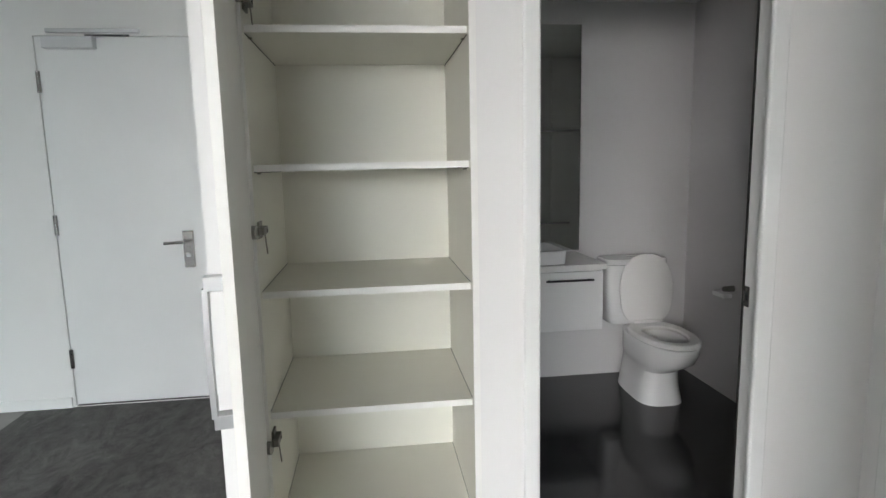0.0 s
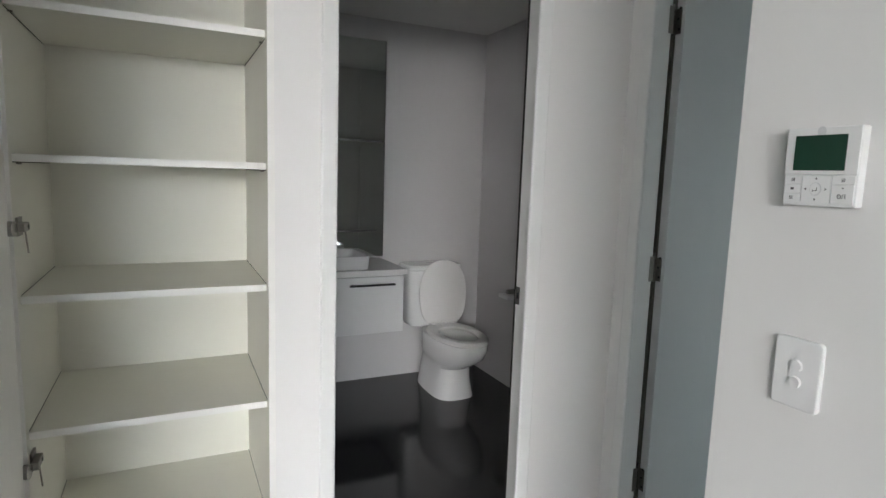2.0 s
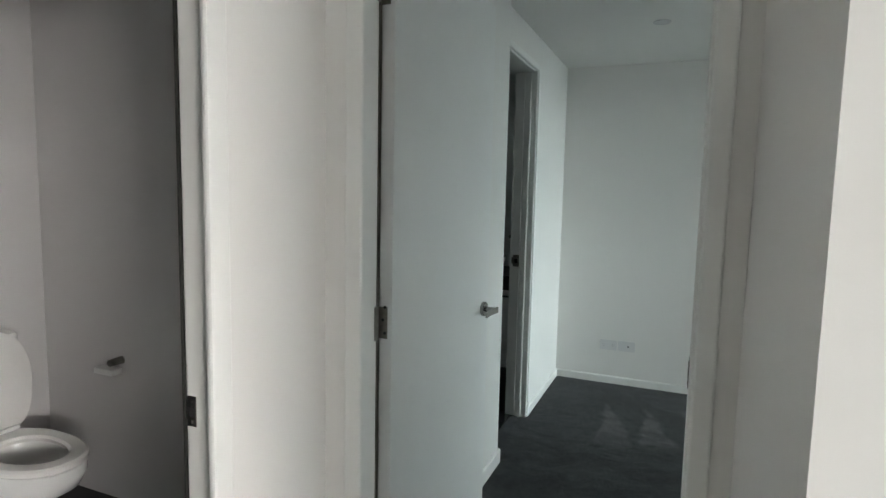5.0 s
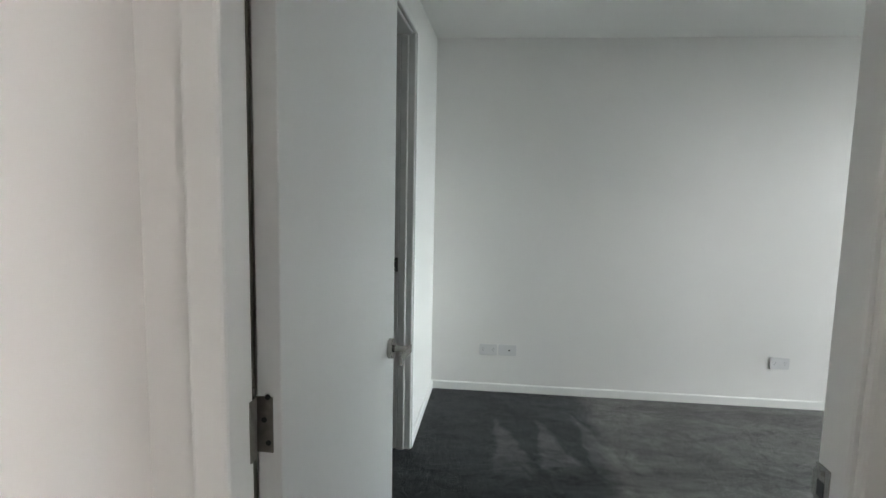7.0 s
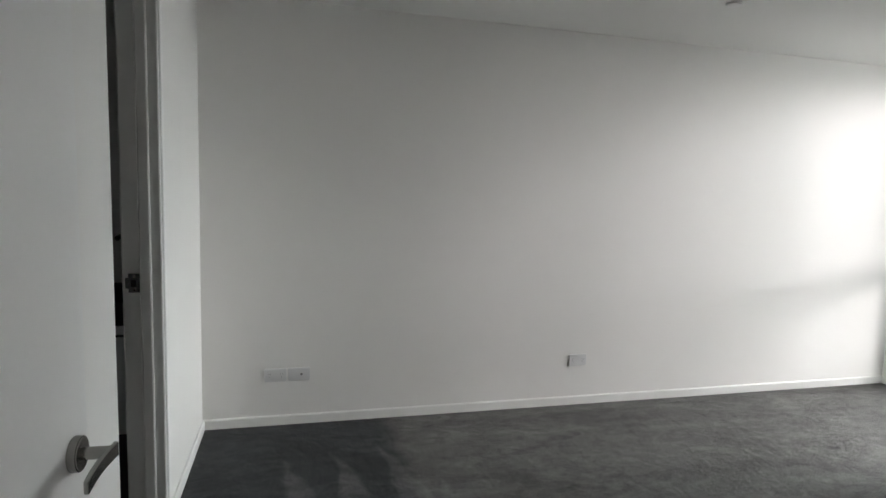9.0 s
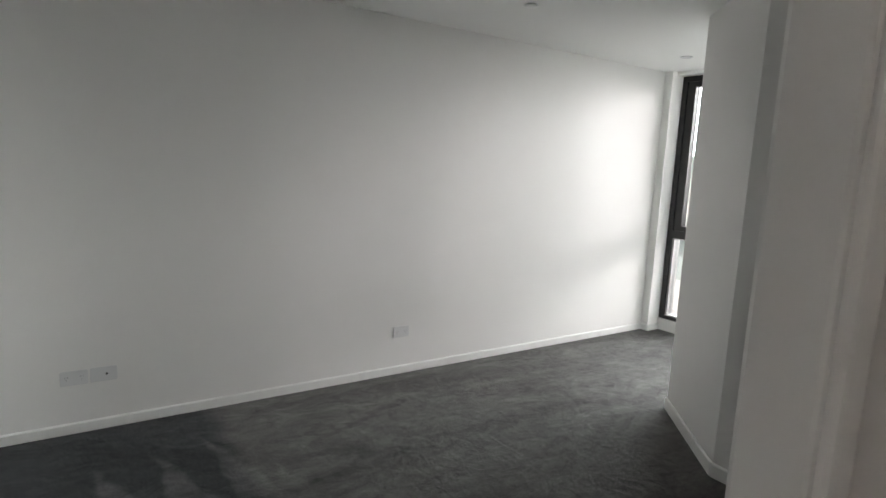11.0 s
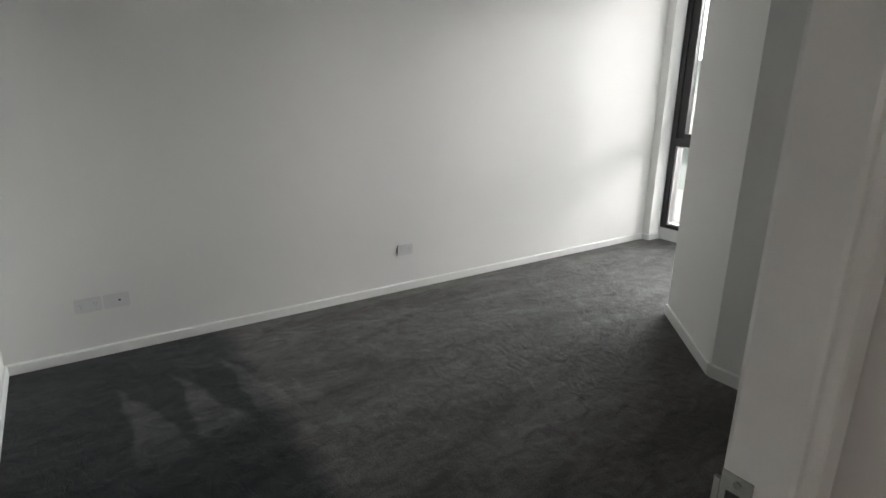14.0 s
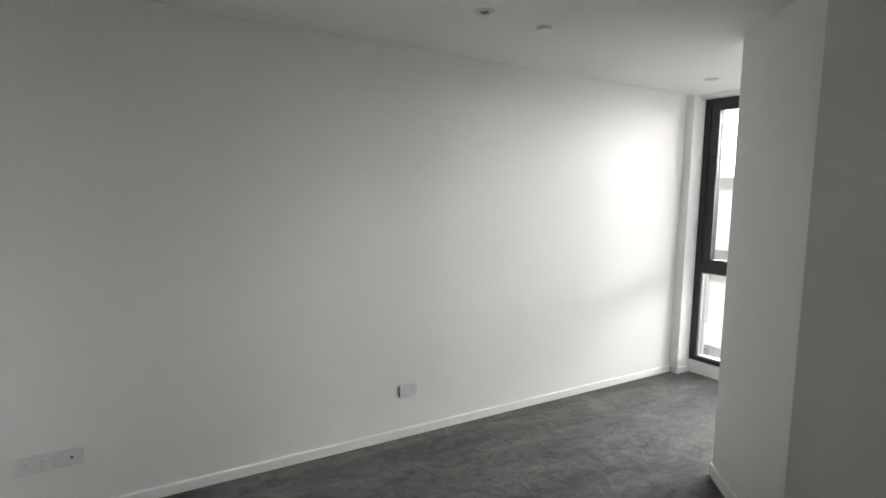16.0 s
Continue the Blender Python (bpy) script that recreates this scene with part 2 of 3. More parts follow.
def structure(name, bm, mat, label, category="wall"):
    return single(name, bm, mat, label, category, "structure")


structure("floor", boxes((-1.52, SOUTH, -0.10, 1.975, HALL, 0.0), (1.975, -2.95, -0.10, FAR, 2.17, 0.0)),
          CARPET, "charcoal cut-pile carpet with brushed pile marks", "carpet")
structure("floor_entry", boxes((-4.5, SOUTH, -0.10, -1.522, HALL, 0.0)), TIMBER, "plain grey floor beside the carpet at the entry", "floor")
structure("floor_bathroom", boxes((0.87, FW + 0.03, -0.09, BR, BACK, 0.004)), BATHFLOOR, "black high-gloss bathroom floor", "floor")
structure("floor_ensuite", boxes((BR + 0.12, 2.172, -0.09, FAR, BACK, 0.003)), BATHFLOOR, "black high-gloss ensuite floor", "floor")

# hall end with the entry door
EX0, EX1 = -1.262, -0.472
structure("wall_hall_end", boxes((-4.6, HALL, 0, EX0 - 0.004, HALL + 0.12, H), (EX1 + 0.013, HALL, 0, 0.040, HALL + 0.12, H), (EX0 - 0.004, HALL, DH + 0.004, EX1 + 0.013, HALL + 0.12, H)), PAINT,
          "white painted wall around the entry door")
structure("wall_hall_side", boxes((0.040, FW - 0.012, 0, 0.147, HALL + 0.12, H)), PAINT, "white end panel beside the tall cupboard")
structure("wall_cupboard_back", boxes((0.147, 2.60, 0, 0.75, 2.70, H)), PAINT, "white wall closing the cupboard")
structure("wall_bath_front", boxes((0.75, FW, 0, 0.912, FW + 0.09, H), (0.912, FW, DH, 1.605, FW + 0.09, H), (1.605, FW, 0, BR, FW + 0.09, H)), PAINT,
          "white painted wall with the bathroom doorway")
structure("wall_bath_left", boxes((0.75, FW + 0.09, 0, 0.87, BACK + 0.12, HB)), TILE, "gloss white bathroom wall")
structure("wall_bath_back", boxes((0.87, BACK, 0, BR, BACK + 0.12, HB)), TILE, "gloss white bathroom wall behind the toilet")
structure("wall_bath_right", boxes((BR, FW + 0.09, 0, BR + 0.12, BACK + 0.12, HB)), TILE, "gloss pale grey bathroom wall with toilet roll holder")
structure("wall_bedroom_door", boxes((XB0, 2.025, 0, XB1, FW, H), (XB0, 1.190, DH + 0.01, XB1, 2.025, H), (XB0, -2.95, 0, XB1, 1.190, H)), PAINT,
          "white painted wall with the bedroom doorway")
structure("wall_living_right", boxes((1.345, SOUTH, 0, XB0, 1.149, H)), PAINT, "white painted wall with the controller and light switch")
structure("wall_bedroom_left", boxes((XB1, 2.062, 0, 3.425, 2.20, H), (3.425, 2.085, DH + 0.022, 4.06, 2.20, H), (4.06, 2.085, 0, FAR, 2.20, H)), PAINT,
          "white painted bedroom wall with the ensuite doorway")
structure("wall_bedroom_far", boxes((FAR, -2.95, 0, FAR + 0.12, BACK + 0.12, H)), PAINT, "long white painted bedroom wall")
structure("wall_bedroom_angle", prism([(XB1, -0.763), (3.138, -0.763), (3.73, -1.259), (3.73, -1.36), (3.104, -0.86), (XB1, -0.86)], 0, H), PAINT,
          "white painted bedroom wall with an angled corner")
structure("wall_window_end", boxes((4.878, -2.95, 0, FAR, -2.597, H), (XB1, -2.95, 0, 2.30, -2.66, H), (2.30, -2.95, 2.222, 4.878, -2.66, H), (2.30, -2.95, 0, 4.878, -2.737, 0.105)), PAINT,
          "white painted wall around the tall window")
structure("wall_ensuite_back", boxes((BR + 0.12, BACK, 0, FAR, BACK + 0.12, HB)), TILE, "gloss white ensuite wall")
structure("wall_living_left", boxes((-4.62, SOUTH - 0.12, 0, -4.5, HALL + 0.12, H)), PAINT, "white painted living room wall")
structure("wall_living_window", boxes((-4.5, SOUTH - 0.12, 0, -3.65, SOUTH, H), (0.45, SOUTH - 0.12, 0, XB0, SOUTH, H), (-3.65, SOUTH - 0.12, 2.17, 0.45, SOUTH, H), (-3.65, SOUTH - 0.12, 0, 0.45, SOUTH, 0.1)), PAINT,
          "white painted wall around the living room glazing")

structure("ceiling", boxes((-4.62, SOUTH - 0.12, H, XB0, HALL + 0.12, H + 0.12), (XB0, -2.95, H, FAR + 0.12, 2.20, H + 0.12)), CEIL, "flat white plasterboard ceiling", "ceiling")
structure("ceiling_bathroom", boxes((0.75, FW + 0.092, HB, FAR, BACK + 0.12, HB + 0.1)), CEIL, "flat white bathroom ceiling", "ceiling")


def skirting(x0, y0, x1, y1, side, high=0.066, thick=0.012):
    """A board with a rounded top along a wall; side: +1 when the room lies to the left of the run."""
    d = Vector((x1 - x0, y1 - y0, 0)).normalized()
    nrm = Vector((-d.y, d.x, 0)) * side
    a, b = Vector((x0, y0, 0)), Vector((x1, y1, 0))
    sect = [(0, 0), (thick, 0), (thick, high - 0.006), (thick * 0.6, high), (0, high)]
    bm = loft([[tuple(p + nrm * u + Vector((0, 0, w))) for u, w in sect] for p in (a, b)])
    return structure("baseboard", bm, TRIM, "white painted skirting board", "baseboard")


skirting(-4.5, HALL - 0.001, EX0 - 0.02, HALL - 0.001, -1, 0.06)
skirting(FAR - 0.001, -2.596, FAR - 0.001, 2.084, 1, 0.053)
skirting(4.100, 2.084, FAR - 0.014, 2.084, -1, 0.053)
skirting(2.055, 2.061, 3.432, 2.061, -1, 0.07)
skirting(2.055, -0.762, 3.1375, -0.762, 1, 0.066)
skirting(3.1395, -0.7615, 3.7315, -1.2565, 1, 0.066)
skirting(4.880, -2.596, FAR - 0.014, -2.596, 1, 0.053)
skirting(4.877, -2.736, 4.877, -2.585, 1, 0.053)


def architrave(rows, label):
    return structure("trim", boxes(*rows, bevel=0.006), TRIM, label, "door trim")


# bathroom door frame
architrave([(0.875, FW - 0.014, 0, 0.922, FW + 0.001, DH + 0.05), (1.574, FW - 0.018, 0, 1.628, FW + 0.001, DH + 0.05), (0.923, FW - 0.014, DH, 1.573, FW + 0.001, DH + 0.05)],
           "white painted architrave of the bathroom doorway")
frame_bath = architrave([(0.912, FW - 0.002, 0, 0.926, 2.198, DH), (1.590, FW - 0.002, 0, 1.605, 2.172, DH), (0.926, FW - 0.002, DH - 0.013, 1.590, 2.198, DH)],
                        "white painted lining of the bathroom doorway")
# bedroom door frame
architrave([(XB0 - 0.014, 1.986, 0, XB0 + 0.001, 2.036, DH + 0.05), (XB0 - 0.014, 1.19, 0, XB0 + 0.001, 1.232, DH + 0.05), (XB0 - 0.014, 1.233, DH, XB0 + 0.001, 1.985, DH + 0.05)],
           "white painted architrave of the bedroom doorway")
frame_bed = architrave([(XB0 - 0.002, 1.990, 0, XB1 - 0.002, 2.025, DH), (XB0 - 0.002, 1.190, 0, XB1 - 0.010, 1.237, DH), (XB0 - 0.002, 1.237, DH - 0.013, XB1 - 0.006, 1.990, DH)],
                       "white painted lining of the bedroom doorway")
# No seal here: a strip added so that the shaded hinge gap reads dark.
part("gap_strip", boxes((XB1 + 0.020, 2.001, 0.01, XB1 + 0.030, 2.032, DH - 0.02)), GAP_SHADE, frame_bed, "olive-grey strip added for the shade in the hinge gap")
# ensuite door frame
architrave([(4.060, 2.070, 0, 4.098, 2.086, DH + 0.048), (3.43, 2.070, DH + 0.014, 4.059, 2.086, DH + 0.048)], "white painted architrave of the ensuite doorway")
frame_ens = architrave([(4.046, 2.076, 0, 4.060, 2.21, DH + 0.022), (3.426, 2.09, 0, 3.439, 2.21, DH + 0.022), (3.439, 2.09, DH + 0.009, 4.046, 2.21, DH + 0.022), (4.037, 2.11, 0, 4.046, 2.15, DH + 0.009)],
                       "white painted lining of the ensuite doorway")


def strike_plate(parent, at, turn):
    """A plate that faces local +x, its curved lip towards local -y."""
    p = part("strike_plate", boxes((0.0, -0.014, -0.035, 0.0015, 0.024, 0.035)), NICKEL, parent, "satin nickel strike plate")
    p.matrix_basis = pose(*at, 0, 0, turn)
    part("latch_hole", boxes((0.0016, -0.006, -0.013, 0.0022, 0.012, 0.011)), DARK, p, "dark latch hole")
    for z in (-0.025, 0.024):
        part("screw", cyl(bmesh.new(), (0.001, 0.006, z), (0.0026, 0.006, z), 0.0045, sides=12), STEEL, p)
    part("lip", boxes((-0.004, -0.024, -0.020, 0.0012, -0.0142, 0.020), bevel=0.001), NICKEL, p)
    return p


# Thin strip in the joint colour along the lining's inner edge.
part("gap_strip", boxes((1.5915, 2.1735, 0, 1.604, 2.182, DH)), GAP, frame_bath, "thin dark strip along the latch side")
strike_plate(frame_bath, (1.5895, 2.157, 0.905), 180).scale = (1, 0.6, 0.9)
strike_plate(frame_bed, (2.026, 1.2372, 0.992), 90).scale = (1, 0.8, 0.85)
strike_plate(frame_ens, (4.0455, 2.175, 0.955), 180)


# ---- doors ----
def butt_hinge(parent, at, turn, high=0.1):
    h = part("hinge", cyl(bmesh.new(), (0, 0, -high / 2), (0, 0, high / 2), 0.0065, sides=14), NICKEL, parent, "satin nickel butt hinge", True)
    h.matrix_basis = pose(*at, 0, 0, turn)
    part("leaf_plate", boxes((0.002, -0.001, -high / 2, 0.012, 0.001, high / 2)), NICKEL, h)
    part("leaf_plate", boxes((-0.010, -0.001, -high / 2, -0.002, 0.001, high / 2)), NICKEL, h)
    for z in (-0.035, 0.0, 0.035):
        part("screw", cyl(bmesh.new(), (0.0085, -0.002, z * high / 0.1), (0.0085, 0, z * high / 0.1), 0.0028, sides=10), STEEL, h)
    return h


def lever_handle(parent, at, turn, reach=0.118):
    """A round rose with a lever that runs along local -x and stands out towards -y."""
    rose = part("door_handle", cyl(bmesh.new(), (0, 0, 0), (0, -0.014, 0), 0.027, 0.0265, 32, bevel=0.002), NICKEL, parent, "satin nickel lever handle", True)
    rose.matrix_basis = pose(*at, 0, 0, turn)
    part("neck", cyl(bmesh.new(), (0, -0.013, 0), (0, -0.056, 0), 0.0095, sides=18), NICKEL, rose, smooth=True)
    rings = []
    for i in range(9):
        s = i / 8
        x, y, h, w = 0.012 - reach * s, -0.056 + 0.004 * math.sin(s * 3.1), 0.0115 - 0.002 * s, 0.0035
        rings.append([(x, y - w, -h), (x, y + w, -h), (x, y + w, h), (x, y - w, h)])
    bm = loft(rings)
    bmesh.ops.bevel(bm, geom=list(bm.edges), offset=0.0012, segments=1, affect="EDGES")
    part("lever", bm, NICKEL, rose)
    return rose


# bedroom door, standing open against the bedroom wall
bed_door = tagged(new("door_2", mesh("door_2", boxes((0.016, -0.019, 0.008, 0.744, 0.019, DH - 0.018), bevel=0.002), DOOR)),
                  "white flush bedroom door standing open against the wall", "door", kind="structure")
bed_door.matrix_basis = pose(2.056, 1.978, 0, 0, 0, -2.1)
for z in (0.21, 1.013, 1.87):
    knuckle = part("hinge", cyl(bmesh.new(), (0.005, 0.025, z - 0.05), (0.005, 0.025, z + 0.05), 0.0065, sides=16), NICKEL, bed_door, "satin nickel butt hinge", True)
    part("leaf_plate", boxes((0.0135, -0.006, z - 0.05, 0.0155, 0.020, z + 0.035)), STEEL, knuckle)
    part("leaf_plate", boxes((-0.024, 0.0095, z - 0.05, -0.004, 0.0115, z + 0.04)), STEEL, knuckle)
    for dz in (-0.035, 0.0, 0.035):
        part("screw", cyl(bmesh.new(), (0.0138, 0.001 + 0.006 * (dz == 0), z + dz), (0.0126, 0.001 + 0.006 * (dz == 0), z + dz), 0.0042, sides=10), DARK, knuckle)
lever_handle(bed_door, (0.686, -0.019, 0.926), 0)

# entry door, closed, with closer and handle plate
entry = tagged(new("door_1", mesh("door_1", boxes((EX0 - 0.0012, HALL + 0.006, 0.012, EX1 + 0.001, HALL + 0.046, DH + 0.0012), bevel=0.002), DOOR)),
               "white flush entry door, closed", "door", kind="structure")
structure("trim", boxes((EX0 - 0.002, HALL + 0.014, 0, EX1 + 0.011, HALL + 0.11, 0.008), (EX0 - 0.0035, HALL + 0.05, 0.008, EX1 + 0.0125, HALL + 0.11, DH + 0.003)), GAP, "shadow gap around the entry door", "door trim")
for z in (0.285, 1.045, 1.808):
    butt_hinge(entry, (EX0 + 0.001, HALL - 0.002, z), 0, 0.11)
FY = HALL + 0.006
plate = part("handle_plate", boxes((-0.604, FY - 0.012, 0.785, -0.546, FY, 0.992), bevel=0.003), NICKEL, entry, "satin nickel lock plate")
part("lock_cylinder", cyl(bmesh.new(), (-0.575, FY - 0.010, 0.855), (-0.575, FY - 0.022, 0.855), 0.013, sides=20), CHROME, plate, smooth=True)
part("snib", boxes((-0.585, FY - 0.024, 0.893, -0.565, FY - 0.012, 0.905), bevel=0.002), NICKEL, plate)
part("lever", cyl(cyl(bmesh.new(), (-0.575, FY - 0.01, 0.935), (-0.575, FY - 0.058, 0.935), 0.010), (-0.568, FY - 0.058, 0.935), (-0.690, FY - 0.061, 0.930), 0.010, 0.008), NICKEL, plate, smooth=True)
closer = part("door_closer", boxes((-1.208, FY - 0.05, 1.974, -0.955, FY, 2.034), bevel=0.004), GREYPLASTIC, entry, "silver door closer")
part("slide_rail", boxes((-1.19, HALL - 0.026, 2.056, -0.728, HALL - 0.0005, 2.076), bevel=0.002), ALU, closer, "silver slide rail")
part("arm", boxes((-1.0, HALL - 0.022, 2.038, -0.78, HALL - 0.01, 2.046)), DARK, closer, "thin closer arm")

# ---- tall cupboard ----
CX0, CX1, CY0, CY1, CH = 0.149, 0.748, 2.085, 2.592, 2.23
SHELVES = (0.298, 0.662, 0.999, 1.333, 1.678, 2.01)
cupboard = thing("tall_cupboard", "tall white melamine cupboard with empty shelves, door open", "cupboard")
side = part("side_panel", boxes((CX0, CY0, 0.0, CX0 + 0.018, CY1, CH), bevel=0.0008), MELAMINE, cupboard)
part("edge_strip", boxes((CX0, CY0 - 0.0012, 0.0, CX0 + 0.018, CY0 - 0.0002, CH)), EDGE, side, "white edge strip")
side = part("side_panel", boxes((CX1 - 0.018, CY0, 0.0, CX1, CY1, CH), bevel=0.0008), MELAMINE, cupboard)
part("edge_strip", boxes((CX1 - 0.018, CY0 - 0.0012, 0.0, CX1, CY0 - 0.0002, CH)), EDGE, side, "white edge strip")
part("back_panel", boxes((CX0 + 0.018, CY1 - 0.02, 0.0, CX1 - 0.018, CY1, CH)), MELAMINE, cupboard)
part("top_panel", boxes((CX0 + 0.018, CY0, CH - 0.018, CX1 - 0.018, CY1 - 0.02, CH)), MELAMINE, cupboard)
for i, z in enumerate(SHELVES):
    sh = part("shelf", boxes((CX0 + 0.0195, CY0 + 0.022, z - 0.018, CX1 - 0.0195, CY1 - 0.0215, z)), MELAMINE, cupboard)
    part("edge_strip", boxes((CX0 + 0.0195, CY0 + 0.020, z - 0.018, CX1 - 0.0195, CY0 + 0.0219, z), ), EDGE, sh, "bright white edge strip")
    for x in (CX0 + 0.0182, CX1 - 0.0192):
        part("joint_line", boxes((x, CY0 + 0.03, z - 0.0005, x + 0.001, CY1 - 0.022, z + 0.0006)), GAP, sh)
        part("joint_line", boxes((x, CY0 + 0.03, z - 0.0205, x + 0.001, CY1 - 0.022, z - 0.0185)), GAP, sh)
    for x, s in ((CX0 + 0.018, 1), (CX1 - 0.018, -1)):
        part("shelf_pin", cyl(bmesh.new(), (x, CY0 + 0.07, z - 0.022), (x + s * 0.010, CY0 + 0.07, z - 0.022), 0.0025, sides=10), NICKEL, sh)

DW, DT = 0.60, 0.018
cup_door = part("door", boxes((0.0, -DW, 0.06, DT, 0.0, CH), bevel=0.001), EDGE, cupboard, "open white cupboard door")
cup_door.matrix_basis = pose(CX0 - 0.008, CY0 - 0.006, 0, 0, 0, 8.7)


def bow_handle():
    """Flat bow handle that stands out towards -x, its feet at the ends."""
    z0, z1, out, w = 0.893, 1.152, 0.033, 0.013
    bm = bmesh.new()
    box(bm, -out, -w, z0, 0, w, z0 + 0.024, bevel=0.001)
    box(bm, -out, -w, z1 - 0.024, 0, w, z1, bevel=0.001)
    n = 16
    rings = []
    for i in range(n + 1):
        s = i / n
        z = z0 + 0.02 + s * (z1 - z0 - 0.04)
        o = -out - 0.0015 * math.sin(math.pi * s)
        rings.append([(o - 0.003, -w, z), (o + 0.006, -w, z), (o + 0.006, w, z), (o - 0.003, w, z)])
    other = loft(rings)
    me = bpy.data.meshes.new("bow")
    other.to_mesh(me)
    other.free()
    bm.from_mesh(me)
    return bm


hd = part("handle", bow_handle(), ALU, cup_door, "satin nickel bow handle")
hd.matrix_basis = pose(0, -DW + 0.045, 0)


def cup_hinge(z):
    h = part("hinge", boxes((0.0, 0.012, z - 0.022, 0.006, 0.055, z + 0.022), bevel=0.001), STEEL, cupboard, "sprung steel cup hinge")
    h.matrix_basis = pose(CX0 + 0.0185, CY0 + 0.005, 0)
    part("arm", boxes((0.006, -0.012, z - 0.010, 0.022, 0.045, z + 0.010), bevel=0.002), STEEL, h)
    part("cup", cyl(bmesh.new(), (-0.004, -0.032, z), (0.008, -0.034, z), 0.0175, sides=20), NICKEL, h, smooth=True)
    part("screw", cyl(bmesh.new(), (0.022, 0.028, z), (0.024, 0.028, z), 0.005, sides=12), DARK, h)
    part("cable_tie", cyl(bmesh.new(), (0.024, 0.005, z - 0.06), (0.020, 0.002, z + 0.0), 0.002, sides=8), STEEL, h)


for z in (0.585, 1.164, 1.735):
    cup_hinge(z)

# ---- wall controller and switch on the living room wall ----
thermo = thing("thermostat", "white wall controller with green display", "thermostat", at=(1.345, 1.001, 1.345), turn=-90)
thermo.scale = (0.85, 1.0, 0.97)
part("body", boxes((-0.060, -0.018, -0.058, 0.060, -0.0005, 0.057), bevel=0.0025), PLASTIC, thermo)
part("cover", boxes((-0.0595, -0.021, -0.012, 0.0595, -0.0182, 0.0565), bevel=0.001), PLASTIC, thermo)
part("display", boxes((-0.044, -0.0225, -0.006, 0.040, -0.0211, 0.045)), LCD, thermo, "dark green liquid crystal display")
part("emblem", cyl(bmesh.new(), (-0.002, -0.0218, 0.0505), (-0.002, -0.0211, 0.0505), 0.007, sides=24), GREYPLASTIC, thermo)


def face_mark(parent, x0, z0, x1, z1):
    return part("symbol", boxes((x0, -0.0212, z0, x1, -0.0206, z1)), INK, parent)


for i in range(3):
    z = -0.0195 - 0.0135 * i
    b = part("button", boxes((-0.0575, -0.0205, z - 0.0061, -0.0275, -0.0182, z + 0.0061), bevel=0.0008), PLASTIC, thermo)
    if i == 1:
        face_mark(b, -0.0455, z - 0.0018, -0.0400, z + 0.0018)
    else:
        for k in range(3):
            face_mark(b, -0.0455, z - 0.0024 + 0.0018 * k, -0.0405, z - 0.0014 + 0.0018 * k)
        face_mark(b, -0.0459 if i else -0.0404, z - 0.0026, -0.0453 if i else -0.0398, z + 0.0026)
pad = part("button", boxes((-0.0262, -0.0205, -0.0535, 0.0215, -0.0182, -0.0132), bevel=0.0008), PLASTIC, thermo)
part("ring", cyl(bmesh.new(), (-0.003, -0.0214, -0.033), (-0.003, -0.0206, -0.033), 0.0096, sides=28), GREYPLASTIC, pad)
part("cap", cyl(bmesh.new(), (-0.003, -0.022, -0.033), (-0.003, -0.0212, -0.033), 0.0086, sides=28), PLASTIC, pad)
part("symbol", boxes((-0.0062, -0.0226, -0.0360, 0.0000, -0.0221, -0.0350), (-0.0004, -0.0226, -0.0350, 0.0006, -0.0221, -0.0305), (-0.0068, -0.0226, -0.0368, -0.0054, -0.0221, -0.0342)), INK, pad)
for dx, dz in ((-0.0165, 0), (0.0165, 0), (0, -0.0150), (0, 0.0150)):
    a = math.atan2(dz, dx)
    pts = [(-0.003 + dx + 0.0020 * math.cos(a + k), -0.033 + dz + 0.0020 * math.sin(a + k)) for k in (0, 2.1, 4.2)]
    part("arrow", loft([[(x, y, z) for x, z in pts] for y in (-0.0206, -0.0212)]), INK, pad)
b = part("button", boxes((0.0228, -0.0205, -0.0255, 0.0575, -0.0182, -0.0132), bevel=0.0008), PLASTIC, thermo)
for k in range(3):
    face_mark(b, 0.0375, -0.0218 + 0.0018 * k, 0.0430, -0.0208 + 0.0018 * k)
b = part("button", boxes((0.0228, -0.0205, -0.0535, 0.0575, -0.0182, -0.0268), bevel=0.0008), PLASTIC, thermo)
part("lamp", cyl(bmesh.new(), (0.0405, -0.0212, -0.031), (0.0405, -0.0206, -0.031), 0.0011, sides=10), INK, b)
# the on/off mark: an open circle, a slash and a bar
for k in range(10):
    a = radians(120 + 30 * k)
    part("symbol", cyl(bmesh.new(), (0.0360 + 0.0028 * math.cos(a), -0.0212, -0.0425 + 0.0028 * math.sin(a)), (0.0360 + 0.0028 * math.cos(a), -0.0206, -0.0425 + 0.0028 * math.sin(a)), 0.0007, sides=8), INK, b)
face_mark(b, 0.0356, -0.0425, 0.0364, -0.0390)
part("symbol", loft([[(0.0398, y, -0.0455), (0.0405, y, -0.0455), (0.0428, y, -0.0392), (0.0421, y, -0.0392)] for y in (-0.0212, -0.0206)]), INK, b)
face_mark(b, 0.0448, -0.0455, 0.0456, -0.0392)


